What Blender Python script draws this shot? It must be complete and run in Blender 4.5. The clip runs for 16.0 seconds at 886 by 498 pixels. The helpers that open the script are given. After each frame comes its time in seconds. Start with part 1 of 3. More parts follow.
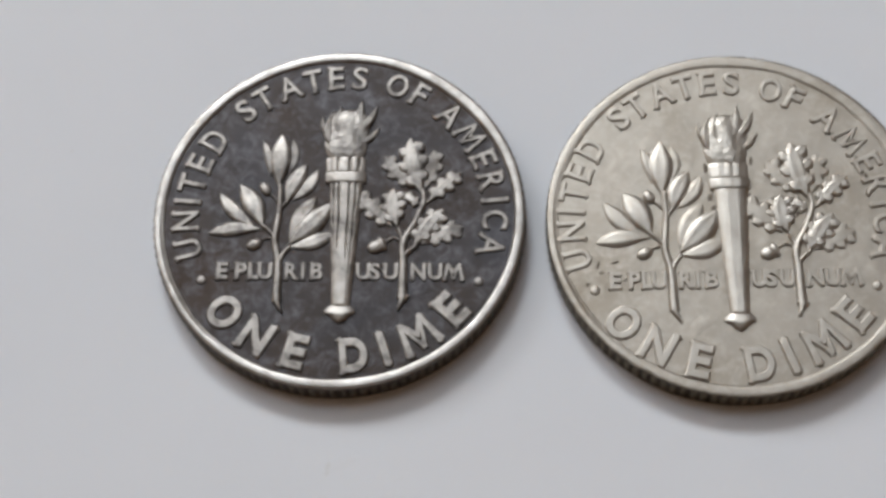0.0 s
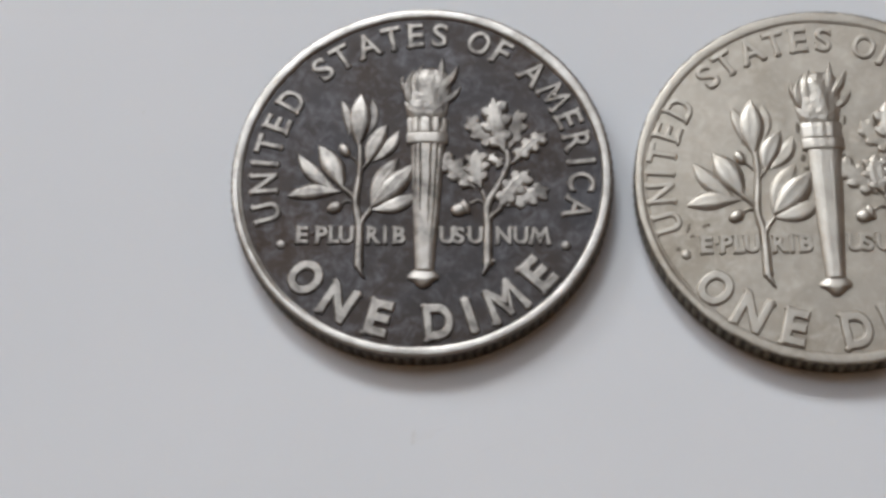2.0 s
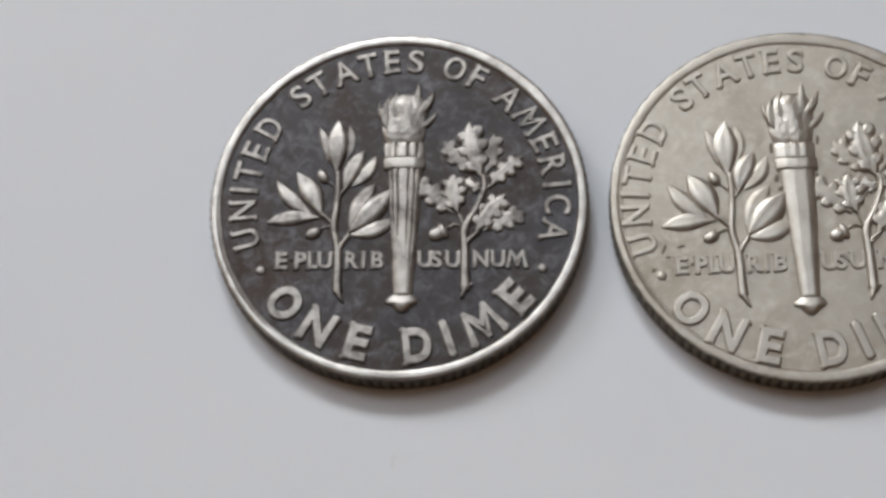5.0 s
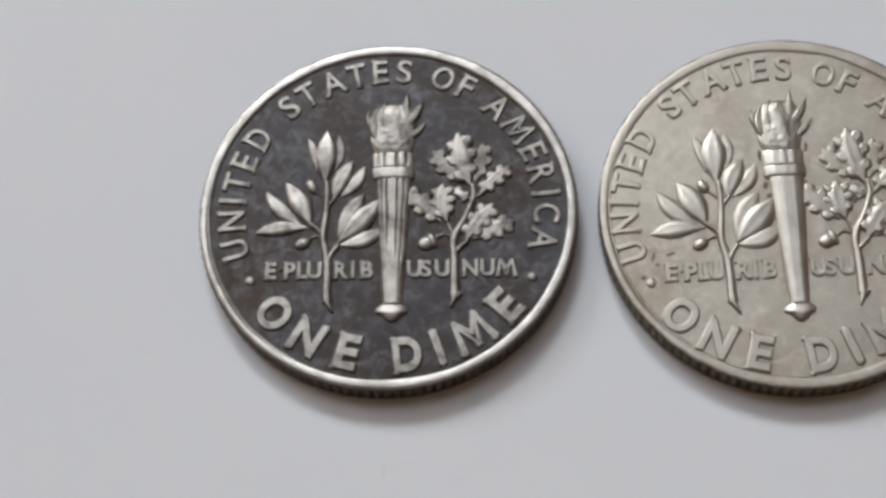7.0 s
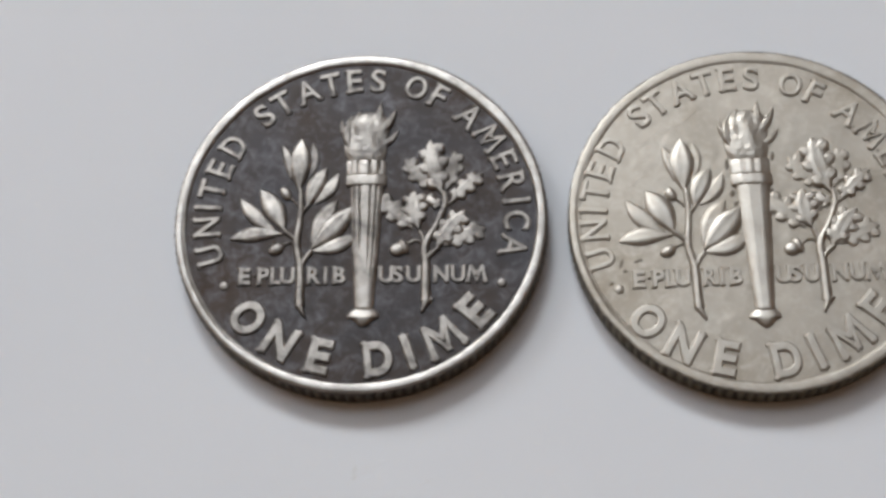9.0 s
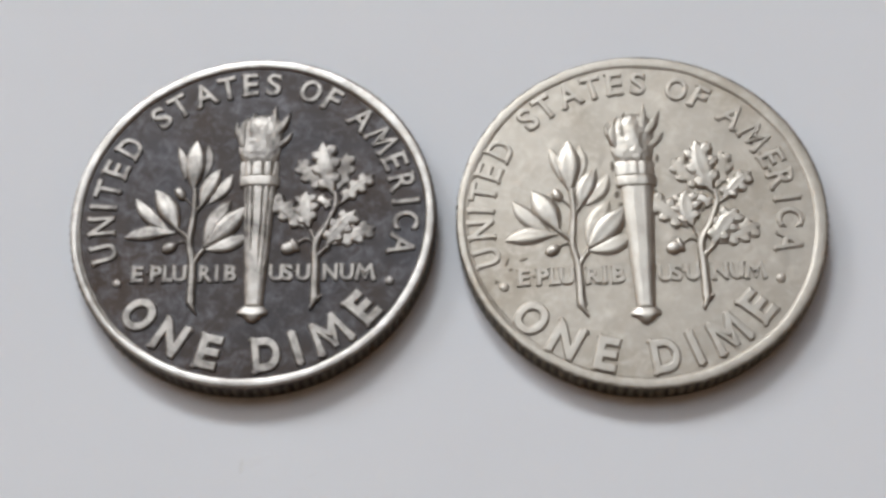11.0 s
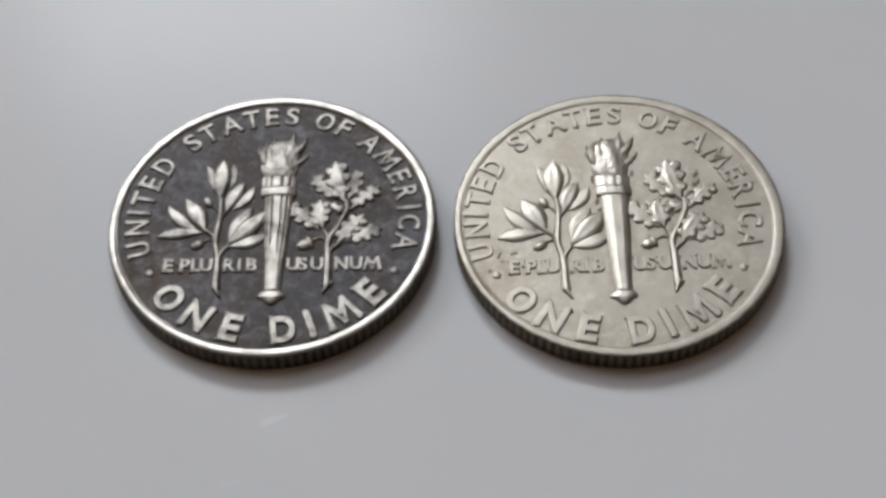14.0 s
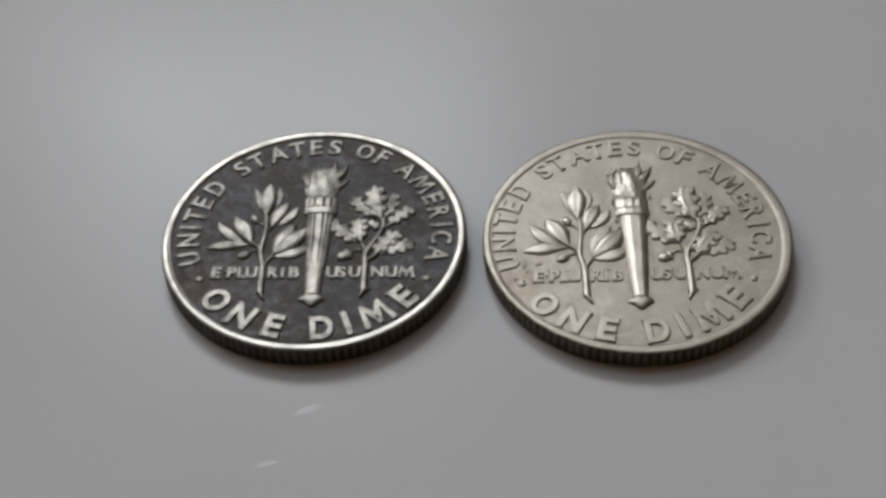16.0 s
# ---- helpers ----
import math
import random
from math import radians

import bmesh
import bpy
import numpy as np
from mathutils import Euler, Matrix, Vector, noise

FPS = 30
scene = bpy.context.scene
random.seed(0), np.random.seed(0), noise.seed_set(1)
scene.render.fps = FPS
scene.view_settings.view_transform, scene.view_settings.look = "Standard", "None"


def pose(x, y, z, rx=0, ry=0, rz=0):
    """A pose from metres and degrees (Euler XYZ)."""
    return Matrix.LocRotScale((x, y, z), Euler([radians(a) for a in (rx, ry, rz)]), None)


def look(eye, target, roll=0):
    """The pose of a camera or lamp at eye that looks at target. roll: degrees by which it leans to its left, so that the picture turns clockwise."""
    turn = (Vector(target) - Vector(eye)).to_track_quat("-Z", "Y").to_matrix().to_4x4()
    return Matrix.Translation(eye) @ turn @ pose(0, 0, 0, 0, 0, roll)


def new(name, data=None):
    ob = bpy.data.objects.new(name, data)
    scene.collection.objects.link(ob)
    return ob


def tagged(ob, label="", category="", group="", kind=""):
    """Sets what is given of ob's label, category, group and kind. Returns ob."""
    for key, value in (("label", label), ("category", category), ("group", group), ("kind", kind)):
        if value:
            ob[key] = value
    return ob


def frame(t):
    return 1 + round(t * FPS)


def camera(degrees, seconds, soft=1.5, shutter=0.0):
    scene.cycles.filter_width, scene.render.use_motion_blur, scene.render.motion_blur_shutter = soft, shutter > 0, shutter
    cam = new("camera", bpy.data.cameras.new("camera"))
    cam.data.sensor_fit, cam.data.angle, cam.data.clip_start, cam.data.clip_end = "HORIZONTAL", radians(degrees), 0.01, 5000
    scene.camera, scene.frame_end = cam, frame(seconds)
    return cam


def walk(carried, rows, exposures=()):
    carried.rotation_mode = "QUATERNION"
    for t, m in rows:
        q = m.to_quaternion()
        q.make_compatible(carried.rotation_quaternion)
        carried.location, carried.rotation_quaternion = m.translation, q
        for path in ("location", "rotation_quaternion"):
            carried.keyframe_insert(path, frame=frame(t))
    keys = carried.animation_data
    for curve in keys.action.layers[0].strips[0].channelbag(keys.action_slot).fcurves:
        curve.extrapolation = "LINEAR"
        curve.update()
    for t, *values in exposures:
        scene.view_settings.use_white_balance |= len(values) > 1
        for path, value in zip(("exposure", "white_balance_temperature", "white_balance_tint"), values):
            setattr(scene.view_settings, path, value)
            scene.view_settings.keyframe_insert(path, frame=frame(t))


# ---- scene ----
cam = camera(28.77, 16.0, soft=3.5)
PATH = [
    (0, pose(0.009168, -0.035448, 0.075563, 24.455, 2.174, 2.296)),
    (0.5, pose(0.007310, -0.034864, 0.075516, 23.875, 2.287, 2.193)),
    (1, pose(0.006404, -0.034220, 0.075164, 23.037, 2.524, 2.057)),
    (1.5, pose(0.005870, -0.033863, 0.074960, 22.491, 2.647, 2.291)),
    (2, pose(0.005851, -0.033672, 0.074246, 22.417, 2.722, 2.400)),
    (2.5, pose(0.006263, -0.034000, 0.074665, 22.749, 2.856, 2.298)),
    (3, pose(0.006711, -0.033891, 0.074799, 22.777, 3.131, 2.189)),
    (3.5, pose(0.006650, -0.033793, 0.074870, 22.915, 2.988, 1.873)),
    (6, pose(0.007090, -0.033887, 0.074817, 23.290, 3.061, 1.544)),
    (6.5, pose(0.007066, -0.033959, 0.074731, 23.498, 2.970, 1.287)),
    (7, pose(0.007059, -0.034281, 0.074630, 23.764, 2.950, 1.219)),
    (7.5, pose(0.007437, -0.033914, 0.074943, 23.458, 3.206, 1.326)),
    (8, pose(0.007150, -0.034347, 0.075007, 23.791, 3.058, 1.347)),
    (8.5, pose(0.007483, -0.034617, 0.075427, 24.007, 3.224, 1.511)),
    (9, pose(0.008417, -0.035176, 0.075463, 24.321, 2.833, 1.388)),
    (9.5, pose(0.010297, -0.035954, 0.075622, 24.590, 2.548, 1.375)),
    (10, pose(0.012131, -0.036877, 0.076216, 24.839, 2.047, 1.236)),
    (10.2, pose(0.012433, -0.037007, 0.076101, 24.989, 2.115, 1.216)),
    (12.3, pose(0.012957, -0.042637, 0.075665, 28.832, 2.048, 1.659)),
    (12.5, pose(0.012110, -0.044991, 0.075508, 29.852, 1.678, 1.685)),
    (13, pose(0.012371, -0.050140, 0.075657, 33.047, 1.920, 1.619)),
    (13.5, pose(0.012765, -0.055079, 0.075420, 35.223, 1.779, 1.465)),
    (14, pose(0.012691, -0.057509, 0.075329, 36.863, 1.671, 1.274)),
    (14.5, pose(0.012296, -0.062068, 0.074690, 39.852, 1.632, 1.572)),
    (15, pose(0.012441, -0.065920, 0.073912, 42.256, 2.015, 1.927)),
    (15.5, pose(0.012917, -0.067950, 0.073785, 42.764, 1.820, 2.270)),
    (16, pose(0.013809, -0.069838, 0.073579, 43.605, 2.306, 2.778)),
]
walk(cam, PATH, exposures=[(0.0, -0.18, 6500, 10), (8.0, -0.18, 6500, 10), (10.2, -0.08, 6500, 10), (12.4, -0.14, 6500, 10), (13.5, -0.36, 6500, 10), (15.0, -0.86, 6580, 9), (16.0, -1.04, 6640, 9)])

# ---- daylight ----
world = bpy.data.worlds.new("sky")
scene.world = world
world.use_nodes = True
sky = world.node_tree.nodes.new("ShaderNodeTexSky")
sky.sky_type, sky.sun_disc = "NISHITA", False
sky.sun_elevation, sky.sun_rotation = radians(42), radians(-20)
world.node_tree.links.new(sky.outputs[0], world.node_tree.nodes["Background"].inputs[0])
world.node_tree.nodes["Background"].inputs[1].default_value = 0.1

# openings, heights over the table's top: a window high in the far wall; added, unseen: another there, one west, a roof
# light in the ceiling
WIN_X0, WIN_X1, WIN_Z0, WIN_Z1, WALL_Y = -0.80, -0.12, 1.46, 2.10, 1.75
ROOF_X0, ROOF_X1, ROOF_Y0, ROOF_Y1 = -1.70, 0.60, 0.42, 1.48
BAY_X0, BAY_X1, BAY_Z0, BAY_Z1 = -1.86, -1.16, 1.10, 1.92
SIDE_Y0, SIDE_Y1, SIDE_Z0, SIDE_Z1 = 0.80, 1.65, 1.00, 1.74
ROOM_X0, ROOM_X1, ROOM_Y0, FLOOR_Z, CEIL_Z = -1.9, 2.1, -2.4, -0.75, 2.30


def daylight(name, eye, target, wide, high, energy):
    data = bpy.data.lights.new(name, "AREA")
    data.shape, data.size, data.size_y, data.energy = "RECTANGLE", wide, high, energy
    data.color = (0.915, 0.985, 1.065)
    new(name, data).matrix_world = look(eye, target)


# unseen roof opening and lamp, added for soft light from overhead
daylight("added_overhead_light", ((ROOF_X0 + ROOF_X1) / 2, (ROOF_Y0 + ROOF_Y1) / 2, CEIL_Z + 0.03),
         ((ROOF_X0 + ROOF_X1) / 2, (ROOF_Y0 + ROOF_Y1) / 2 - 0.001, 0.0), ROOF_X1 - ROOF_X0, ROOF_Y1 - ROOF_Y0, 14.0)
daylight("window_daylight", ((WIN_X0 + WIN_X1) / 2, WALL_Y + 0.03, (WIN_Z0 + WIN_Z1) / 2),
         ((WIN_X0 + WIN_X1) / 2, 0.0, (WIN_Z0 + WIN_Z1) / 2), WIN_X1 - WIN_X0, WIN_Z1 - WIN_Z0, 50.0)
# lamp in an unseen window, added to throw longer shadows from the coins
daylight("added_corner_light", ((BAY_X0 + BAY_X1) / 2, WALL_Y + 0.03, (BAY_Z0 + BAY_Z1) / 2),
         ((BAY_X0 + BAY_X1) / 2, 0.0, (BAY_Z0 + BAY_Z1) / 2), BAY_X1 - BAY_X0, BAY_Z1 - BAY_Z0, 32)
# lamp in an unseen west window, added so shadows fall to the right
daylight("added_side_light", (ROOM_X0 - 0.03, (SIDE_Y0 + SIDE_Y1) / 2, (SIDE_Z0 + SIDE_Z1) / 2),
         (0.0, (SIDE_Y0 + SIDE_Y1) / 2, (SIDE_Z0 + SIDE_Z1) / 2), SIDE_Y1 - SIDE_Y0, SIDE_Z1 - SIDE_Z0, 8)


# ---- materials ----
def material(name, rough=0.5, metal=0.0, color=(0.8, 0.8, 0.8)):
    m = bpy.data.materials.new(name)
    m.use_nodes = True
    b = m.node_tree.nodes["Principled BSDF"]
    b.inputs["Base Color"].default_value = (*color, 1)
    b.inputs["Roughness"].default_value = rough
    b.inputs["Metallic"].default_value = metal
    return m, m.node_tree.nodes, m.node_tree.links, b


def noise_node(n, l, scale, detail=4.0, rough=0.55, coords=None, distort=0.0):
    t = n.new("ShaderNodeTexNoise")
    t.inputs["Scale"].default_value = scale
    t.inputs["Detail"].default_value = detail
    t.inputs["Roughness"].default_value = rough
    t.inputs["Distortion"].default_value = distort
    if coords is None:
        coords = n.new("ShaderNodeTexCoord").outputs["Object"]
    l.new(coords, t.inputs["Vector"])
    return t.outputs["Fac"]


def ramp(n, l, fac, stops):
    r = n.new("ShaderNodeValToRGB")
    while len(r.color_ramp.elements) < len(stops):
        r.color_ramp.elements.new(0.5)
    for e, (p, c) in zip(r.color_ramp.elements, stops):
        e.position, e.color = p, (*c, 1) if len(c) == 3 else c
    l.new(fac, r.inputs[0])
    return r.outputs[0]


def mix(n, l, fac, a, b, blend="MIX"):
    m = n.new("ShaderNodeMix")
    m.data_type, m.blend_type = "RGBA", blend
    for value, socket in ((fac, m.inputs[0]), (a, m.inputs[6]), (b, m.inputs[7])):
        if hasattr(value, "links"):
            l.new(value, socket)
        else:
            socket.default_value = value if isinstance(value, float) else (*value, 1)
    return m.outputs[2]


def math_node(n, l, op, a, b=0.0, clamp=False):
    m = n.new("ShaderNodeMath")
    m.operation, m.use_clamp = op, clamp
    for value, socket in ((a, m.inputs[0]), (b, m.inputs[1])):
        if hasattr(value, "links"):
            l.new(value, socket)
        else:
            socket.default_value = value
    return m.outputs[0]


def bump(n, l, b, height, distance, strength=1.0):
    u = n.new("ShaderNodeBump")
    u.inputs["Strength"].default_value = strength
    u.inputs["Distance"].default_value = distance
    l.new(height, u.inputs["Height"])
    l.new(u.outputs[0], b.inputs["Normal"])


MM = 0.001
FIELD_Z = 1.20      # level of a coin's field, mm


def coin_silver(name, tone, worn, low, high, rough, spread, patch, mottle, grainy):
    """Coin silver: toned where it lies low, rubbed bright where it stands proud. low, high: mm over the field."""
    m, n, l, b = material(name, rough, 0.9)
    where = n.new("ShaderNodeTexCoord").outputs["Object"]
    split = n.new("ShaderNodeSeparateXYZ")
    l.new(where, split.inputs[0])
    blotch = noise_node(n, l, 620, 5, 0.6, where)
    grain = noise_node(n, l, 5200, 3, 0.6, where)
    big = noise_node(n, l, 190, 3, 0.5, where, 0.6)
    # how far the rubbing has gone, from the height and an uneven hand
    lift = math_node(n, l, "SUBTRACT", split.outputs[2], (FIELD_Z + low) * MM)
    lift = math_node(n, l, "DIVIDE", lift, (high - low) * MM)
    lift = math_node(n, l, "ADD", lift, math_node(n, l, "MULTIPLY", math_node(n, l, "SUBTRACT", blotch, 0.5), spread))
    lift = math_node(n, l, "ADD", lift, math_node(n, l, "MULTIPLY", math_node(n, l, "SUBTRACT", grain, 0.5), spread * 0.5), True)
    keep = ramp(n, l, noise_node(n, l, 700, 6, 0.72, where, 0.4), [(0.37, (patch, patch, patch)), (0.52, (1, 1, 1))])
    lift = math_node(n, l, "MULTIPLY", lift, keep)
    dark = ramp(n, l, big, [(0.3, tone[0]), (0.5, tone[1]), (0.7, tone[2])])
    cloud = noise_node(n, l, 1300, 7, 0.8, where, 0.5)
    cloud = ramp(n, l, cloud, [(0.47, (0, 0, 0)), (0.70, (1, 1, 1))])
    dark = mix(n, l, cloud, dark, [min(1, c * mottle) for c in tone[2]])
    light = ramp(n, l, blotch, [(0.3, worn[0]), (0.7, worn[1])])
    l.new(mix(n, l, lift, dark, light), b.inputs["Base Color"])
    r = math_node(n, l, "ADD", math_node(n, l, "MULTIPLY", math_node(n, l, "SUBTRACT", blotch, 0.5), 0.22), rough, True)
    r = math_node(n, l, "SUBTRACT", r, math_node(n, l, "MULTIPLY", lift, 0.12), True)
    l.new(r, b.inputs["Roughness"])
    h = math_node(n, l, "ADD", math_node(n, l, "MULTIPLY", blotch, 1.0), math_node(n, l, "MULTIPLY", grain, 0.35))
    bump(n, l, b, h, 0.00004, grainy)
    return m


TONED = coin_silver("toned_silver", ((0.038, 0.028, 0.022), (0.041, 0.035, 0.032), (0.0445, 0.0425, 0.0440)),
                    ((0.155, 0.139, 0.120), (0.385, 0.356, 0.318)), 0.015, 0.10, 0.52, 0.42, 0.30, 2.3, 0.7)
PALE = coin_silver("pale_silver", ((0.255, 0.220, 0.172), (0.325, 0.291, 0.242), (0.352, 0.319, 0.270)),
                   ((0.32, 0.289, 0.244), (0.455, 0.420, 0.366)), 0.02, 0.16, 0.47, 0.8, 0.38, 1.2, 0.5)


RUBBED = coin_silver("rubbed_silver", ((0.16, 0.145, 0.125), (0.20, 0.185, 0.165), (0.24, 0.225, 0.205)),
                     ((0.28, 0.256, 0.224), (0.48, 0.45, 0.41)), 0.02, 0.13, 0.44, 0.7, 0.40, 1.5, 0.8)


def edge_silver(name, groove, ridge):
    """A reeded edge: dark brown in the grooves, paler on the ridges."""
    m, n, l, b = material(name, 0.5, 0.8)
    where = n.new("ShaderNodeTexCoord").outputs["Object"]
    split = n.new("ShaderNodeSeparateXYZ")
    l.new(where, split.inputs[0])
    xx = math_node(n, l, "MULTIPLY", split.outputs[0], split.outputs[0])
    yy = math_node(n, l, "MULTIPLY", split.outputs[1], split.outputs[1])
    out = math_node(n, l, "SQRT", math_node(n, l, "ADD", xx, yy))
    out = math_node(n, l, "DIVIDE", math_node(n, l, "SUBTRACT", out, 0.00880), 0.00015, True)
    fac = noise_node(n, l, 900, 4, 0.6, where)
    fac = math_node(n, l, "ADD", math_node(n, l, "MULTIPLY", fac, 0.7), math_node(n, l, "MULTIPLY", out, 0.5))
    l.new(ramp(n, l, fac, [(0.40, groove), (0.95, ridge)]), b.inputs["Base Color"])
    bump(n, l, b, noise_node(n, l, 3000, 3, 0.6, where), 0.00004, 0.5)
    return m


TONED_EDGE = edge_silver("toned_edge", (0.035, 0.026, 0.019), (0.15, 0.126, 0.10))
PALE_EDGE = edge_silver("pale_edge", (0.045, 0.034, 0.022), (0.20, 0.168, 0.12))


def laminate():
    m, n, l, b = material("white_laminate", 0.24)
    where = n.new("ShaderNodeTexCoord").outputs["Object"]
    cloud = noise_node(n, l, 38, 3, 0.5, where)
    fine = noise_node(n, l, 900, 3, 0.6, where)
    l.new(ramp(n, l, cloud, [(0.3, (0.655, 0.666, 0.678)), (0.7, (0.685, 0.694, 0.703))]), b.inputs["Base Color"])
    smear = noise_node(n, l, 55, 5, 0.65, where, 1.2)
    r = math_node(n, l, "ADD", math_node(n, l, "MULTIPLY", smear, 0.12), 0.15)
    l.new(r, b.inputs["Roughness"])
    b.inputs["Specular IOR Level"].default_value = 0.075
    h = math_node(n, l, "ADD", fine, math_node(n, l, "MULTIPLY", cloud, 2.0))
    bump(n, l, b, h, 0.00002, 0.25)
    return m


LAMINATE = laminate()


def paint(name, c, rough=0.75):
    m, n, l, b = material(name, rough)
    where = n.new("ShaderNodeTexCoord").outputs["Object"]
    fac = noise_node(n, l, 3.5, 5, 0.6, where)
    l.new(ramp(n, l, fac, [(0.3, [v * 0.94 for v in c]), (0.7, c)]), b.inputs["Base Color"])
    bump(n, l, b, noise_node(n, l, 160, 3, 0.6, where), 0.0006, 0.4)
    return m


# unseen walls and ceiling: colours picked so their bounce warms the coins' shadows
WALL_PAINT = paint("beige_wall_paint", (0.43, 0.28, 0.16))
BACK_PAINT = paint("brown_wall_paint", (0.28, 0.15, 0.09))
CEILING_PAINT = paint("cream_ceiling_paint", (0.42, 0.34, 0.25))
FLOOR_WOOD = paint("brown_wood", (0.16, 0.10, 0.06), 0.5)
FRAME_PAINT = paint("white_frame_paint", (0.78, 0.78, 0.77), 0.4)


# ---- mesh helpers ----
def mesh_of(verts, faces, scale=1.0):
    me = bpy.data.meshes.new("mesh")
    me.from_pydata([(x * scale, y * scale, z * scale) for x, y, z in verts], [], faces)
    me.update()
    return me


def part(name, me, mat, parent=None, label="", smooth=True):
    me.name = name
    if not me.materials:
        me.materials.append(mat)
    if smooth:
        me.polygons.foreach_set("use_smooth", [True] * len(me.polygons))
    ob = new(name, me)
    if parent is not None:
        ob.parent = parent
    return tagged(ob, label)


def box(x0, x1, y0, y1, z0, z1, bevel=0.0):
    bm = bmesh.new()
    bmesh.ops.create_cube(bm, size=1.0)
    for v in bm.verts:
        v.co = Vector(((x0 + x1) / 2 + v.co.x * (x1 - x0), (y0 + y1) / 2 + v.co.y * (y1 - y0), (z0 + z1) / 2 + v.co.z * (z1 - z0)))
    if bevel:
        bmesh.ops.bevel(bm, geom=bm.edges[:], offset=bevel, segments=3, profile=0.5, affect="EDGES")
    me = bpy.data.meshes.new("mesh")
    bm.to_mesh(me)
    bm.free()
    return me


def sheet(rows):
    """A mesh in mm from rows of points, all of one length."""
    nv = len(rows[0])
    verts = [p for row in rows for p in row]
    faces = [(i * nv + j, i * nv + j + 1, (i + 1) * nv + j + 1, (i + 1) * nv + j)
             for i in range(len(rows) - 1) for j in range(nv - 1)]
    me = mesh_of(verts, faces, MM)
    if sum(p.normal.z * p.area for p in me.polygons) < 0:
        me.flip_normals()
    return me


def ring_sheet(profile, count, wobble=None):
    """A turned body in mm: profile of (radius, z), closed round; wobble(radius, z, angle) moves radius and z."""
    verts, faces = [], []
    for i in range(count):
        a = 2 * math.pi * i / count
        for r, z in profile:
            if wobble:
                r, z = wobble(r, z, a)
            verts.append((r * math.cos(a), r * math.sin(a), z))
    m = len(profile)
    for i in range(count):
        k = (i + 1) % count
        for j in range(m - 1):
            faces.append((i * m + j, k * m + j, k * m + j + 1, i * m + j + 1))
    return mesh_of(verts, faces, MM)


# ---- coin relief, all in mm ----
def bend_point(base, tip, bow, u):
    """A point and its heading on a bowed line from base to tip; bow: sideways, as a share of the length."""
    dx, dy = tip[0] - base[0], tip[1] - base[1]
    mx, my = (base[0] + tip[0]) / 2 - dy * bow * 2, (base[1] + tip[1]) / 2 + dx * bow * 2
    x = (1 - u) ** 2 * base[0] + 2 * u * (1 - u) * mx + u * u * tip[0]
    y = (1 - u) ** 2 * base[1] + 2 * u * (1 - u) * my + u * u * tip[1]
    hx = 2 * (1 - u) * (mx - base[0]) + 2 * u * (tip[0] - mx)
    hy = 2 * (1 - u) * (my - base[1]) + 2 * u * (tip[1] - my)
    d = math.hypot(hx, hy) or 1.0
    return x, y, hx / d, hy / d


def relief_row(x, y, hx, hy, half, height, across, shape, floor=-0.05):
    """One cross-section: skirt, raised top, skirt."""
    row = [(x + hy * half * 1.10, y - hx * half * 1.10, FIELD_Z + floor)]
    for j in range(across + 1):
        v = -1 + 2 * j / across
        s = math.sin(v * math.pi / 2)
        row.append((x + hy * half * -s, y - hx * half * -s, FIELD_Z + max(0.0, height * shape(s))))
    first, last = row[1], row[-1]
    row[0] = (first[0] + (first[0] - x) * 0.13, first[1] + (first[1] - y) * 0.13, FIELD_Z + floor)
    row.append((last[0] + (last[0] - x) * 0.13, last[1] + (last[1] - y) * 0.13, FIELD_Z + floor))
    return row


def leaf_mesh(base, tip, width, height, bow=0.0, fold=0.25, belly=0.55, steps=26, ends=0.85, slope=0.55):
    """An olive leaf: lens outline, domed, with a sunk midrib and a soft fold."""
    rows = []
    for i in range(steps + 1):
        u = i / steps
        x, y, hx, hy = bend_point(base, tip, bow, u)
        p = u ** (math.log(0.5) / math.log(belly))
        half = max(0.012, width / 2 * math.sin(math.pi * p) ** ends)
        h = height * (1 - slope + slope * math.sin(math.pi * min(1, p * 0.9 + 0.08)))

        def shape(s):
            dome = 0.5 + 0.5 * (1 - s ** 4)
            return dome + fold * s * 0.35 - 0.11 * math.exp(-(s / 0.13) ** 2) * math.sin(math.pi * u)
        rows.append(relief_row(x, y, hx, hy, half, h, 12, shape))
    return sheet(rows)


def merged(meshes):
    """Several meshes made one; the pieces run into each other."""
    verts, faces = [], []
    for me in meshes:
        at = len(verts)
        verts += [tuple(v.co) for v in me.vertices]
        faces += [tuple(k + at for k in p.vertices) for p in me.polygons]
        bpy.data.meshes.remove(me)
    return mesh_of(verts, faces)


def oak_leaf_mesh(base, tip, width, height, bow=0.0, pairs=3, lean=0.20):
    """An oak leaf: a narrow blade with pairs of blunt lobes that point forwards, cut deep between them."""
    length = math.hypot(tip[0] - base[0], tip[1] - base[1])
    pieces = [leaf_mesh(base, tip, width * 0.70, height, bow, 0.12, 0.55, 20, 0.7, 0.3)]
    for k in range(pairs):
        u = 0.14 + 0.52 * k / max(1, pairs - 1)
        reach = (0.74, 1.0, 0.84, 0.62)[k] if pairs > 2 else (0.9, 0.8)[k]
        for side in (-1, 1):
            shift = u + 0.035 * side
            x0, y0, hx, hy = bend_point(base, tip, bow, shift)
            x1, y1, hx, hy = bend_point(base, tip, bow, min(0.97, shift + lean))
            end = (x1 + side * hy * width / 2 * reach, y1 - side * hx * width / 2 * reach)
            pieces.append(leaf_mesh((x0, y0), end, max(0.22, length * 0.225), height * (0.98 - 0.03 * k), side * 0.05, 0.1, 0.62, 12, 0.62, 0.22))
    return merged(pieces)


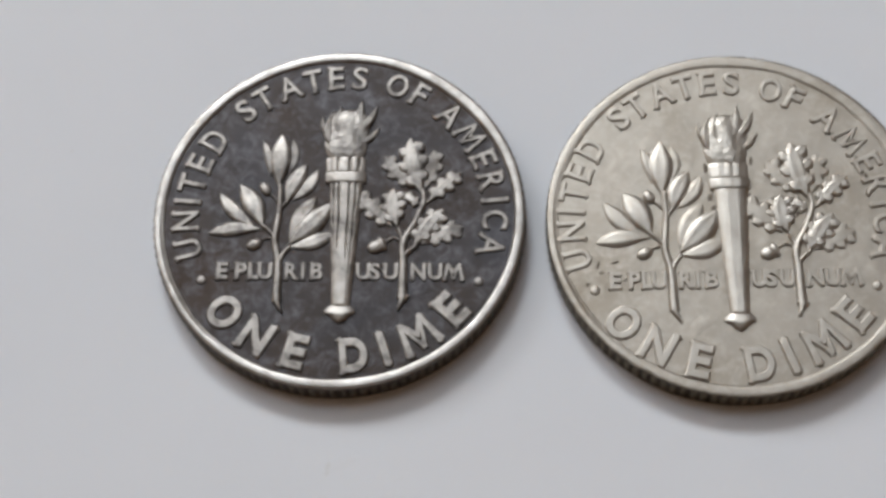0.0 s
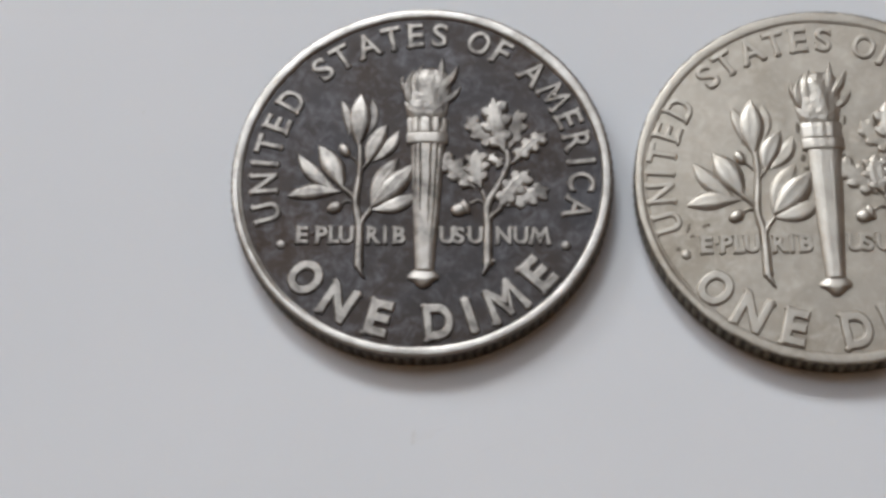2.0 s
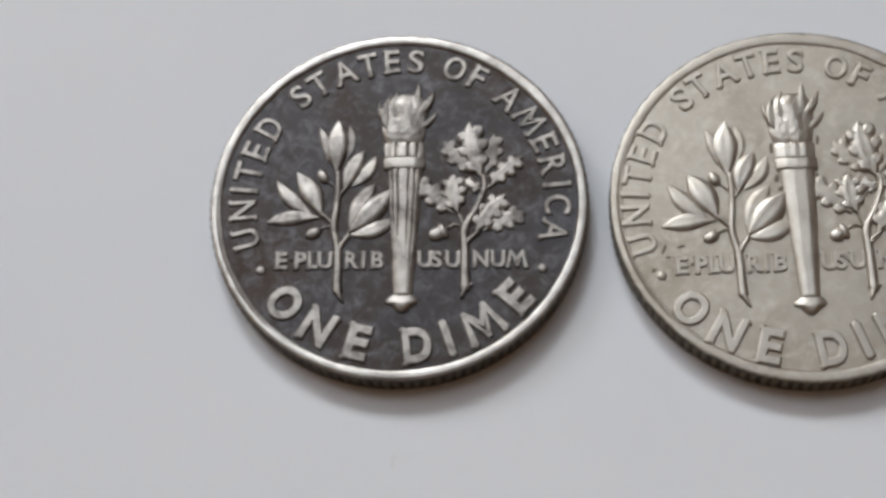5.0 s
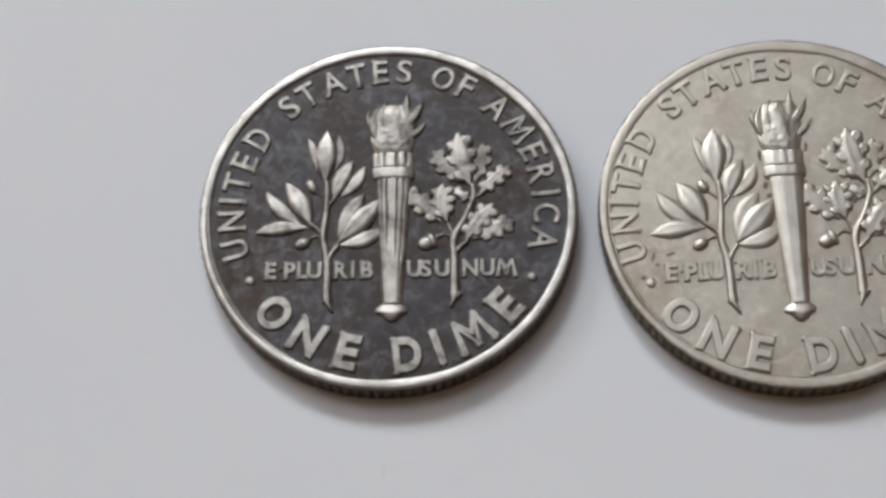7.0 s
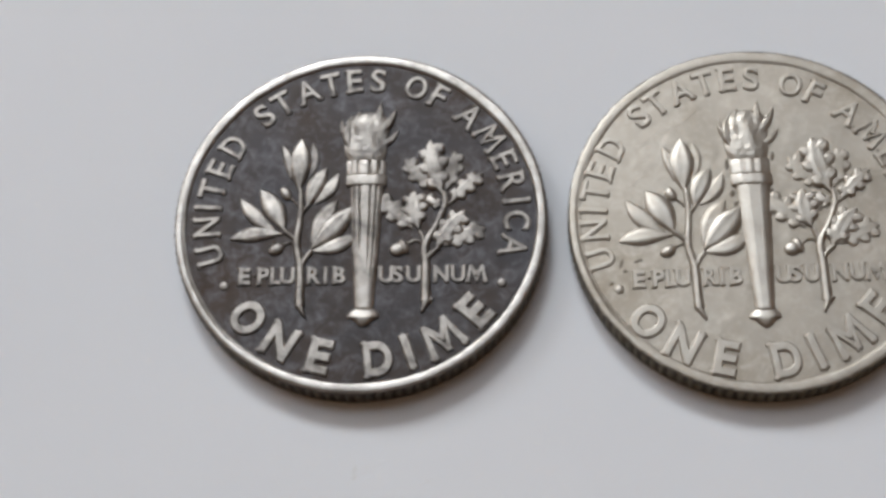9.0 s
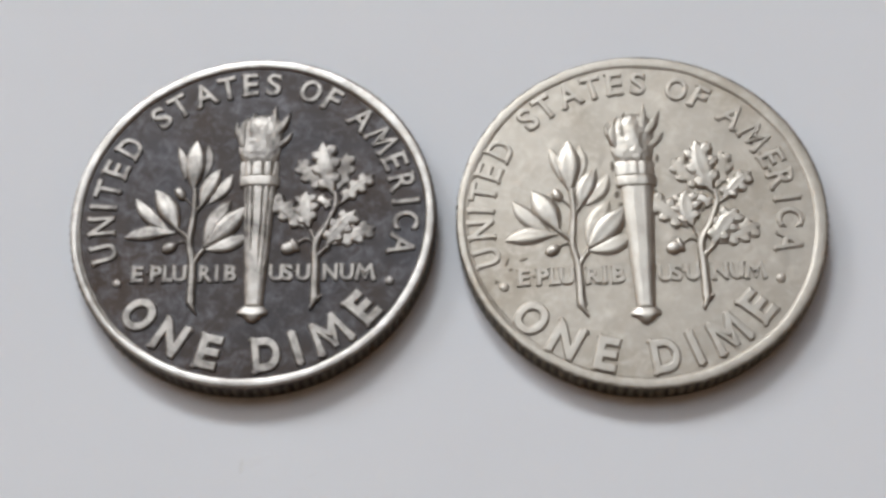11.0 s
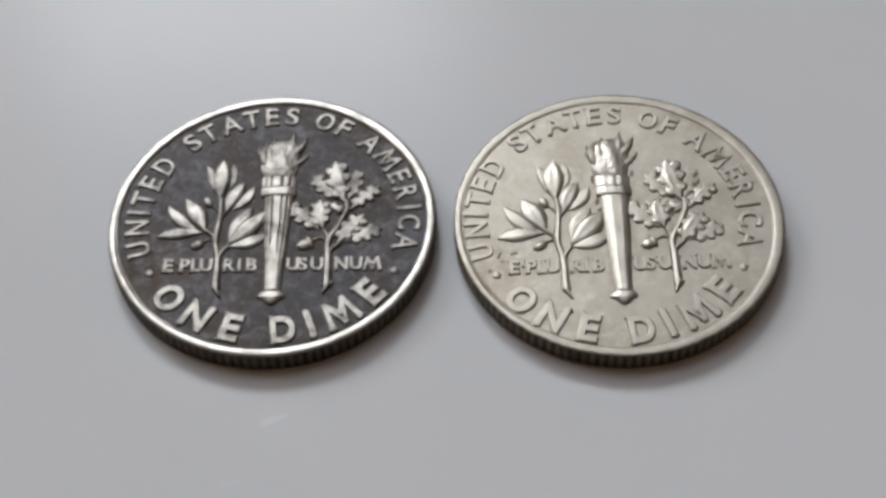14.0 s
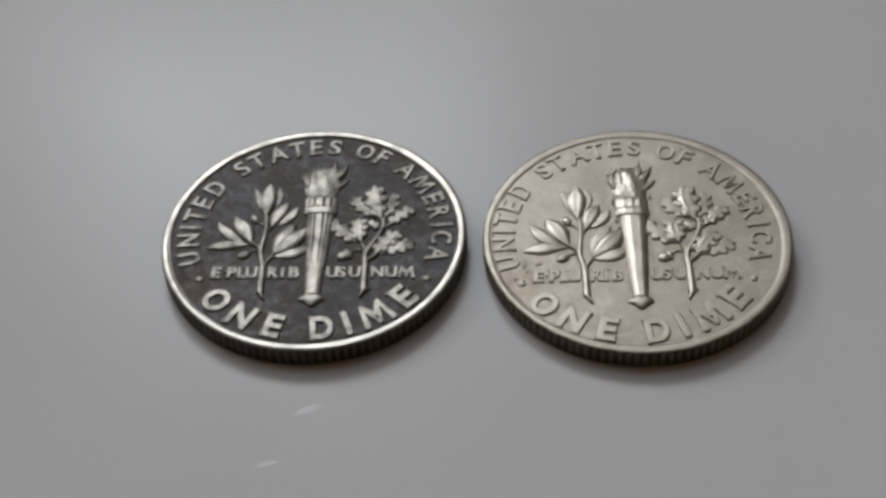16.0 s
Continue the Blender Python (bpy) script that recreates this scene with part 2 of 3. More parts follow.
def stem_mesh(points, r0, r1, height, steps=10):
    """A half-round stem through the points, tapering from r0 to r1."""
    path = []
    pts = [points[0]] + list(points) + [points[-1]]
    for k in range(1, len(pts) - 2):
        p0, p1, p2, p3 = (Vector(p) for p in pts[k - 1:k + 3])
        for i in range(steps):
            u = i / steps
            path.append(0.5 * (2 * p1 + (p2 - p0) * u + (2 * p0 - 5 * p1 + 4 * p2 - p3) * u * u + (3 * p1 - p0 - 3 * p2 + p3) * u ** 3))
    path.append(Vector(points[-1]))
    rows = []
    for i, p in enumerate(path):
        d = (path[min(i + 1, len(path) - 1)] - path[max(i - 1, 0)]).normalized()
        u = i / (len(path) - 1)
        end = min(1.0, (i + 0.4) / 2.0, (len(path) - 1 - i + 0.6) / 2.0)
        rows.append(relief_row(p.x, p.y, d.x, d.y, 1.2 * (r0 + (r1 - r0) * u) * (0.6 + 0.4 * end), height * (0.4 + 0.6 * end), 8,
                               lambda s: 0.25 + 0.75 * math.sqrt(max(0, 1 - s * s))))
    return sheet(rows)


def blob_mesh(cx, cy, length, width, angle, height):
    """A berry, an acorn or a raised dot: a low dome on an oval."""
    rows = []
    for i in range(9):
        r = math.sin(math.pi / 2 * i / 8)
        ring = []
        for j in range(25):
            a = 2 * math.pi * j / 24
            px, py = r * length / 2 * math.cos(a), r * width / 2 * math.sin(a)
            ring.append((cx + px * math.cos(angle) - py * math.sin(angle), cy + px * math.sin(angle) + py * math.cos(angle),
                         FIELD_Z + height * (0.3 + 0.7 * math.sqrt(max(0, 1 - r * r))) * (1 if i < 8 else 0.7)))
        rows.append(ring)
    rows.append([(cx + (x - cx) * 1.05, cy + (y - cy) * 1.05, FIELD_Z - 0.05) for x, y, z in rows[-1]])
    return sheet(rows)


def column_mesh(profile, height, flutes=0, groove=0.0, steps=6, across=28, twist=0.0, slits=(), fade=-99.0, lumps=0.0):
    """An upright relief: profile of (y, left, right, share of height), with flutes along it.
    slits: narrow cuts (place across from -1 to 1, depth), dying out at the height fade."""
    rows = []
    for (ya, la, ra, ha), (yb, lb, rb, hb) in zip(profile, profile[1:]):
        for i in range(steps + (yb == profile[-1][0])):
            u = i / steps
            y, le, ri, h = ya + (yb - ya) * u, la + (lb - la) * u, ra + (rb - ra) * u, height * (ha + (hb - ha) * u)
            row = [(le - 0.03, y, FIELD_Z - 0.05)]
            for j in range(across + 1):
                s = math.sin((-1 + 2 * j / across) * math.pi / 2)
                cut = groove * (0.5 - 0.5 * math.cos(2 * math.pi * (flutes * (s * 0.5 + 0.5) + twist * y))) if flutes else 0
                for at, deep in slits:
                    cut += deep * math.exp(-((s - at - 0.02 * math.sin(3 * y + 9 * at)) / 0.05) ** 2) * min(1.0, max(0.0, (y - fade + at) / 1.2)) * (0.75 + 0.25 * math.sin(5 * y + 20 * at))
                cut -= lumps * (noise.noise(Vector((s * 1.6 + 0.7 * y, y * 1.3, 3.0))) + 0.6 * noise.noise(Vector((s * 5.0, y * 5.0, 8.0)))) if lumps else 0
                row.append(((le + ri) / 2 + (ri - le) / 2 * s, y, FIELD_Z + max(0.02, h * (0.42 + 0.58 * (1 - abs(s) ** 3.2)) - cut)))
            row.append((ri + 0.03, y, FIELD_Z - 0.05))
            rows.append(row)
    first = [(x, rows[0][0][1] - 0.03 * (1 if profile[1][0] > profile[0][0] else -1), FIELD_Z - 0.05) for x, y, z in rows[0]]
    last = [(x, rows[-1][0][1] + 0.03 * (1 if profile[1][0] > profile[0][0] else -1), FIELD_Z - 0.05) for x, y, z in rows[-1]]
    return sheet([first] + rows + [last])


def bar_mesh(start, end, half, height):
    """A straight raised stroke with a flat top, a little wider at its ends."""
    dx, dy = end[0] - start[0], end[1] - start[1]
    d = math.hypot(dx, dy)
    rows = []
    for i in range(9):
        u = i / 8
        flare = half * (0.88 + 0.5 * (2 * u - 1) ** 4)
        rows.append(relief_row(start[0] + dx * u, start[1] + dy * u, dx / d, dy / d, flare, height, 6, lambda s: 1 - 0.35 * s ** 6))
    return sheet(rows)


LETTERS = {}


def letter_mesh(char, width, height, bold, rise):
    """A raised capital, its middle at the origin, with sloping sides."""
    key = (char, width, height)
    if key in LETTERS:
        return LETTERS[key].copy()
    text = bpy.data.curves.new("letter", "FONT")
    text.body, text.size, text.resolution_u = char, 1.0, 5
    bold = min(bold, 0.034) if char == "M" else bold
    tight = 0.022 if char == "M" else 0.0
    text.offset, text.extrude, text.bevel_depth, text.bevel_resolution = bold - 0.02 - tight, 0.012, 0.045 - tight, 3
    ob = new("letter", text)
    bpy.context.view_layer.update()
    me = bpy.data.meshes.new_from_object(ob.evaluated_get(bpy.context.evaluated_depsgraph_get()))
    bpy.data.objects.remove(ob)
    co = np.empty(len(me.vertices) * 3)
    me.vertices.foreach_get("co", co)
    co = co.reshape(-1, 3)
    lo, hi = co.min(0), co.max(0)
    co = (co - (lo + hi) / 2) / (hi - lo) * np.array([width, height, 1.0])
    if char == "M":
        co[:, 0] *= 0.84 - 0.36 * co[:, 1] / height
    # the lower half of the block goes down into the field
    z = co[:, 2]
    co[:, 2] = np.where(z > 0, FIELD_Z + rise * (z * 2), FIELD_Z + 0.08 * (z * 2))
    verts, faces = (co * MM).tolist(), [tuple(p.vertices) for p in me.polygons]
    bpy.data.meshes.remove(me)
    # small flared serifs across the ends of the stems
    stem = 0.13 * height
    for u, v in SERIFS.get(char, ()):
        x = u * (width - stem) if abs(u) > 0.4 else u * width
        y = v * (height - 0.09 * height)
        half = (0.15 if height < 1.5 else 0.12) * height
        tick = leaf_mesh((x - half, y), (x + half, y), 0.17 * height, rise * 1.02, 0.0, 0.0, 0.5, 8)
        verts_at = len(verts)
        verts += [tuple(p.co) for p in tick.vertices]
        faces += [tuple(i + verts_at for i in p.vertices) for p in tick.polygons]
        bpy.data.meshes.remove(tick)
    me = mesh_of(verts, faces)
    if char == "M":
        foot, top, half = 0.47 * width, 0.29 * width, (0.072 if height > 1.5 else 0.058) * height
        low, high = -0.45 * height, 0.44 * height
        me = merged([me, bar_mesh((-foot, low), (-top, high), half, rise), bar_mesh((foot, low), (top, high), half, rise),
                     bar_mesh((-top, high), (0, low * 0.92), half, rise), bar_mesh((top, high), (0, low * 0.92), half, rise)])
    LETTERS[key] = me
    return me.copy()


SERIFS = {"I": ((0, 0.5), (0, -0.5)), "T": ((0, -0.5),), "N": ((-0.5, 0.5), (-0.5, -0.5), (0.5, 0.5)), "U": ((-0.5, 0.5), (0.5, 0.5)),
          "E": ((-0.5, 0.5), (-0.5, -0.5)), "D": ((-0.5, 0.5), (-0.5, -0.5)), "A": ((-0.46, -0.5), (0.46, -0.5)), "M": ((-0.46, -0.5), (0.46, -0.5)),
          "F": ((-0.5, 0.5), (-0.5, -0.5)), "R": ((-0.5, 0.5), (-0.5, -0.5), (0.46, -0.5)), "P": ((-0.5, 0.5), (-0.5, -0.5)),
          "L": ((-0.5, 0.5), (-0.5, -0.5)), "B": ((-0.5, 0.5), (-0.5, -0.5))}
WIDE = {"U": 0.98, "N": 1.02, "I": 0.27, "T": 1.02, "E": 0.80, "D": 0.98, "S": 0.80, "A": 1.15, "O": 1.10,
        "F": 0.76, "M": 1.35, "R": 0.90, "C": 1.02, "P": 0.80, "L": 0.72, "B": 0.85}


def lettering(coin, mat, rise):
    def put(char, x, y, turn, height, stretch, bold, up):
        me = letter_mesh(char, WIDE[char] * stretch * (1.25 if char == "I" and height > 1.5 else 1.0), height, bold, up)
        ob = part("letter", me, mat, coin, smooth=False)
        ob.matrix_basis = pose(x * MM, y * MM, 0, 0, 0, turn)

    angles = {"UNITED": (195, 183.5, 175.5, 168, 159, 148.5), "STATES": (131.5, 123, 112.5, 103, 94, 85),
              "OF": (70, 60.5), "AMERICA": (46, 34, 23, 13.5, 5.5, -2.5, -13)}
    for word, turns in angles.items():
        for char, a in zip(word, turns):
            put(char, 7.43 * math.cos(radians(a)), 7.43 * math.sin(radians(a)), a - 90, 1.32, 1.0, 0.010, rise)
    for word, turns in (("ONE", (-135.2, -119.8, -104.0)), ("DIME", (-82.5, -71.3, -58, -42.2))):
        for char, a in zip(word, turns):
            put(char, 7.32 * math.cos(radians(a)), 7.32 * math.sin(radians(a)), a + 90, 1.80, 1.42, 0.038, rise * 1.15)
    for word, xs in (("EPLU", (-5.46, -4.56, -3.98, -3.42)), ("RIB", (-2.16, -1.62, -0.97)), ("US", (1.23, 1.76)),
                     ("U", (2.53,)), ("NUM", (3.83, 4.62, 5.49))):
        for char, x in zip(word, xs):
            put(char, x, -3.05, 0, 0.90, 0.74, 0.034, rise * 0.95)
    for x, y, d in ((-6.42, -3.51, 0.46), (6.67, -3.51, 0.46), (-5.0, -2.98, 0.16), (2.13, -3.0, 0.16)):
        part("raised_dot", blob_mesh(x, y, d, d, 0, rise * 0.9), mat, coin)


def olive_branch(coin, mat, h, full):
    branch = part("olive_branch", stem_mesh(((-2.76, -4.62), (-2.80, -4.30), (-2.84, -2.6), (-3.06, -1.4), (-2.93, 0.25), (-2.98, 1.6)), 0.205, 0.10, h), mat, coin)
    part("twig", stem_mesh(((-2.82, -2.2), (-3.15, -1.2), (-3.75, -0.62)), 0.10, 0.08, h * 0.9), mat, branch)
    part("twig", stem_mesh(((-2.76, -2.5), (-2.62, -2.15), (-2.3, -1.72)), 0.10, 0.08, h * 0.9), mat, branch)
    part("twig", stem_mesh(((-2.92, 0.15), (-2.72, 0.45), (-2.5, 0.75)), 0.07, 0.06, h * 0.8), mat, branch)
    part("twig", stem_mesh(((-2.94, 0.45), (-3.2, 0.8), (-3.55, 1.1)), 0.045, 0.04, h * 0.6), mat, branch)
    part("twig", stem_mesh(((-3.1, -1.33), (-3.5, -1.35), (-3.9, -1.6)), 0.05, 0.045, h * 0.6), mat, branch)
    part("cut_end", stem_mesh(((-2.80, -4.35), (-2.72, -4.75), (-2.48, -5.20)), 0.19, 0.03, h * 0.9), mat, branch)
    part("berry", blob_mesh(-3.68, 1.28, 0.76, 0.50, radians(-60), h * 0.95), mat, branch)
    part("berry", blob_mesh(-4.02, -1.66, 0.80, 0.54, radians(30), h * 0.95), mat, branch)
    for base, tip, width, high, bow, fold in (
            ((-3.50, 1.95), (-3.95, 3.88), 0.52, 0.62, -0.08, 0.3), ((-2.66, 2.00), (-2.51, 4.02), 0.48, 0.36, -0.10, -0.3),
            ((-3.07, 1.38), (-3.04, 4.24), 1.02, 1.0, 0.0, -0.25),
            ((-2.35, 0.68), (-1.18, 2.34), 0.64, 0.6, -0.08, -0.3), ((-2.63, 0.49), (-1.73, 2.60), 0.84, 1.0, 0.05, 0.2),
            ((-3.98, -0.80), (-5.86, 1.06), 0.74, 0.7, 0.06, 0.3), ((-3.66, -0.79), (-4.93, 1.50), 1.00, 1.0, -0.05, 0.2),
            ((-3.74, -0.86), (-6.28, -1.10), 0.76, 0.8, -0.06, 0.3),
            ((-2.38, -1.45), (-1.14, 0.90), 0.82, 0.6, 0.05, -0.2), ((-2.38, -1.76), (-0.14, -0.90), 0.76, 0.7, -0.08, -0.2),
            ((-2.40, -1.68), (-0.42, 0.53), 1.04, 1.05, -0.02, 0.25)):
        part("leaf", leaf_mesh(base, tip, width * full, h * high, bow, fold), mat, branch)
    return branch


def oak_branch(coin, mat, h, full):
    branch = part("oak_branch", stem_mesh(((3.08, -4.48), (3.11, -4.20), (3.10, -2.6), (3.08, -1.5), (3.58, -0.5), (3.98, 0.6), (3.90, 1.3)), 0.215, 0.095, h), mat, coin)
    part("stub", stem_mesh(((3.10, -4.30), (3.25, -4.36), (3.44, -4.24)), 0.16, 0.04, h * 0.8), mat, branch)
    part("cut_end", stem_mesh(((3.12, -4.25), (3.05, -4.60), (2.90, -5.0)), 0.20, 0.03, h * 0.9), mat, branch)
    part("twig", stem_mesh(((3.10, -1.7), (2.95, -1.15), (2.78, -0.75)), 0.10, 0.07, h * 0.9), mat, branch)
    part("twig", stem_mesh(((3.14, -2.25), (3.38, -1.95), (3.75, -1.65)), 0.10, 0.08, h * 0.9), mat, branch)
    part("twig", stem_mesh(((3.02, -1.5), (2.6, -1.28), (2.2, -1.5)), 0.05, 0.05, h * 0.6), mat, branch)
    part("twig", stem_mesh(((3.98, 0.55), (4.2, 0.65), (4.5, 0.85)), 0.06, 0.05, h * 0.7), mat, branch)
    acorn = part("acorn", blob_mesh(1.78, -1.74, 0.84, 0.66, radians(25), h * 1.0), mat, branch)
    part("acorn_cup", blob_mesh(2.05, -1.60, 0.40, 0.78, radians(25), h * 1.1), mat, acorn)
    for base, tip, width, high, bow, pairs in (
            ((3.45, 1.50), (2.04, 3.08), 1.00, 0.55, 0.05, 3), ((4.02, 1.35), (4.43, 3.42), 1.00, 0.50, -0.06, 3),
            ((3.84, 1.10), (3.24, 4.03), 1.46, 1.0, 0.02, 3), ((4.25, 0.66), (5.80, 2.20), 0.86, 0.9, 0.04, 3),
            ((3.90, -1.60), (5.95, -0.68), 1.10, 0.55, 0.04, 3), ((3.58, -1.72), (4.96, 0.22), 1.22, 1.0, 0.03, 3),
            ((2.50, -0.70), (0.70, 0.96), 1.12, 0.7, -0.04, 3), ((2.76, -0.70), (2.54, 1.30), 1.30, 1.0, 0.06, 3),
            ((3.80, 0.48), (3.10, 1.05), 0.62, 0.8, 0.05, 2)):
        part("leaf", oak_leaf_mesh(base, tip, width * full, h * high, bow, pairs), mat, branch)
    return branch


def torch(coin, mat, h, slit):
    body = part("torch", column_mesh(((1.62, -0.55, 1.02, 1.0), (0.0, -0.47, 0.94, 1.0), (-3.0, -0.32, 0.76, 0.95), (-4.85, -0.20, 0.65, 0.9)),
                                     h, 3, h * 0.015, 14, 72, 0.0, ((-0.45, h * slit), (0.23, h * slit), (0.62, h * slit * 0.8), (-0.80, h * slit * 0.5)), -2.6), mat, coin)
    part("foot", column_mesh(((-4.80, -0.30, 0.74, 0.8), (-5.05, -0.55, 0.92, 0.9), (-5.20, -0.52, 0.88, 1.0), (-5.30, -0.25, 0.66, 1.0),
                              (-5.50, -0.10, 0.50, 0.8), (-5.64, 0.08, 0.30, 0.5)), h * 0.95, steps=4), mat, body)
    part("band", column_mesh(((1.60, -0.74, 1.12, 1.0), (1.66, -0.77, 1.15, 1.12), (2.12, -0.79, 1.17, 1.12), (2.18, -0.77, 1.14, 1.0)), h * 1.05, 4, h * 0.05), mat, body)
    part("collar", column_mesh(((2.16, -0.74, 1.09, 1.0), (2.85, -0.78, 1.13, 1.0), (2.96, -0.76, 1.10, 0.9)), h * 1.05, 4, h * 0.06, 6, 72, 0.0,
                               ((-0.40, h * slit), (0.22, h * slit), (0.66, h * slit), (-0.78, h * slit * 0.6)), 1.0), mat, body)
    part("flame", column_mesh(((2.94, -0.66, 0.98, 0.75), (3.20, -0.80, 1.06, 0.95), (3.60, -0.90, 1.13, 1.08), (4.15, -0.93, 1.16, 1.12),
                               (4.60, -0.90, 1.20, 1.14), (4.95, -0.82, 1.20, 1.12), (5.25, -0.68, 1.10, 1.02), (5.48, -0.46, 0.95, 0.8), (5.62, -0.25, 0.80, 0.45)), h, 2, h * 0.10, 8, 60, 0.22, lumps=h * 0.12), mat, body)
    for base, tip, width, high, bow in (
            ((-0.78, 4.10), (-1.06, 5.28), 0.26, 0.75, 0.10), ((-0.62, 3.60), (-0.52, 5.52), 0.46, 1.14, 0.12), ((-0.20, 4.10), (-0.16, 5.78), 0.40, 1.10, 0.09),
            ((0.20, 4.30), (0.34, 5.62), 0.46, 1.08, 0.04), ((0.74, 4.70), (0.84, 6.20), 0.36, 0.95, 0.02), ((0.66, 4.30), (1.56, 5.78), 0.40, 1.04, -0.06),
            ((0.84, 3.70), (1.72, 4.62), 0.30, 0.80, -0.06)):
        part("flame_tongue", leaf_mesh(base, tip, width, h * high, bow, 0.3, 0.42), mat, body)
    return body


SPOT_BROWN = material("brown_spot", 0.65, 0.3, (0.125, 0.10, 0.072))[0]


def dark_spots(coin, spots):
    """Small dark brown spots: x, y, length, width, turn."""
    for x, y, length, width, turn in spots:
        part("dark_spot", blob_mesh(x, y, length, width, radians(turn), 0.035), SPOT_BROWN, coin, "small dark brown spot")


def dime(name, mat, rim_mat, edge_mat, m, label, rise, seed, struck, flare, slit, lump, scar, full):
    """A ten-cent piece, reverse up: 17.9 mm across and 1.35 mm thick. struck: how far and at what turn the design sits off the blank's middle, mm and degrees;
    flare: how much wider the rim is worn, mm, round which angle and how far, all round, its share of height, its outline's wear;
    scar: a groove worn in the rim, its depth in mm, the angle and the spread in degrees; full: how broad the leaves are left."""
    coin = tagged(new(name), label, "coin", "pair of dimes")
    rng = random.Random(seed)
    shift = Vector((rng.uniform(0, 50), rng.uniform(0, 50), 0))

    def uneven(x, y, size, amount):
        return amount * noise.noise(Vector((x * size, y * size, 0)) + shift)
    # field, gently dished and uneven
    rows = []
    for i in range(61):
        r = 8.50 * i / 60
        rows.append([(r * math.cos(a), r * math.sin(a),
                      FIELD_Z + uneven(r * math.cos(a), r * math.sin(a), 0.5, 0.012) + uneven(r * math.cos(a), r * math.sin(a), 2.2, lump)
                      + 0.02 * max(0, r / 8.5 - 0.8))
                     for a in (2 * math.pi * j / 180 for j in range(181))])
    part("field", sheet(rows), mat, coin)
    # raised rim, worn round
    def worn(r, z, a):
        d = (math.degrees(a) - flare[1] + 180) % 360 - 180
        k = -flare[3] - flare[0] * math.exp(-(d / flare[2]) ** 2) + uneven(3 * math.cos(a), 3 * math.sin(a), 1.3, 0.05) + uneven(8 * math.cos(a), 8 * math.sin(a), 2.5, 0.02)
        r0 = r
        if r < 8.75:
            r += k * (8.75 - r) / 0.43
        else:
            r += uneven(8 * math.cos(a), 8 * math.sin(a), 1.8, flare[5] * 0.6) + uneven(8 * math.cos(a), 8 * math.sin(a), 4.5, flare[5] * 0.6)
        z = FIELD_Z + (z - FIELD_Z) * flare[4] if z > FIELD_Z else z
        if 8.48 < r0 < 8.55:
            d = (math.degrees(a) - scar[1] + 180) % 360 - 180
            z -= scar[0] * math.exp(-(d / scar[2]) ** 2)
        return r, z + (uneven(5 * math.cos(a), 5 * math.sin(a), 1.7, 0.015) if z > 1.3 else 0)
    part("rim", ring_sheet(((8.37, 1.15), (8.41, 1.21), (8.44, 1.27), (8.475, 1.32), (8.50, 1.338), (8.53, 1.347), (8.57, 1.353), (8.66, 1.357),
                            (8.75, 1.355), (8.82, 1.344), (8.87, 1.315), (8.895, 1.275), (8.90, 1.24)), 360, worn), rim_mat, coin)
    # reeded side, 118 reeds
    def reeds(r, z, a):
        lap = 0.5 + 0.5 * math.cos(118 * a)
        if 0.08 < z < 1.23:
            r -= 0.12 * (1 - lap ** 0.7)
        return r, z
    part("reeded_edge", ring_sheet(((8.90, 1.25), (8.945, 1.21), (8.955, 1.15), (8.955, 0.7), (8.955, 0.20), (8.945, 0.14), (8.90, 0.07), (8.75, 0.02), (8.4, 0.0), (0.02, 0.0)),
                                   118 * 8, reeds), edge_mat, coin)
    plain = set(coin.children)
    h = rise * 1.9
    torch(coin, mat, h * 1.15, slit)
    olive_branch(coin, mat, h, full)
    oak_branch(coin, mat, h, full)
    lettering(coin, mat, rise)
    die = pose(struck[0] * MM, struck[1] * MM, 0, 0, 0, struck[2])
    for piece in coin.children:
        if piece not in plain:
            piece.matrix_basis = die @ piece.matrix_basis
    coin.matrix_world = m
    return coin


# ---- room ----
T = 0.12
# unseen walls close the room; the near one is dark to hold back light
tagged(part("floor", box(ROOM_X0 - T, ROOM_X1 + T, ROOM_Y0 - T, WALL_Y + T, FLOOR_Z - T, FLOOR_Z), FLOOR_WOOD, smooth=False), "plain brown wooden floor of the room", "floor", kind="structure")
tagged(part("wall_south", box(ROOM_X0 - T, ROOM_X1 + T, ROOM_Y0 - T, ROOM_Y0, FLOOR_Z, CEIL_Z), BACK_PAINT, smooth=False), "plain dark brown wall, unseen, added to keep the near side dim", "wall", kind="structure")
tagged(part("wall_east", box(ROOM_X1, ROOM_X1 + T, ROOM_Y0, WALL_Y, FLOOR_Z, CEIL_Z), WALL_PAINT, smooth=False), "plain warm beige painted wall, unseen, coloured to warm the shadows", "wall", kind="structure")


def joined(boxes):
    bm = bmesh.new()
    for b in boxes:
        me = box(*b)
        bm.from_mesh(me)
        bpy.data.meshes.remove(me)
    me = bpy.data.meshes.new("slabs")
    bm.to_mesh(me)
    bm.free()
    return me


X0, X1 = ROOM_X0 - T, ROOM_X1 + T
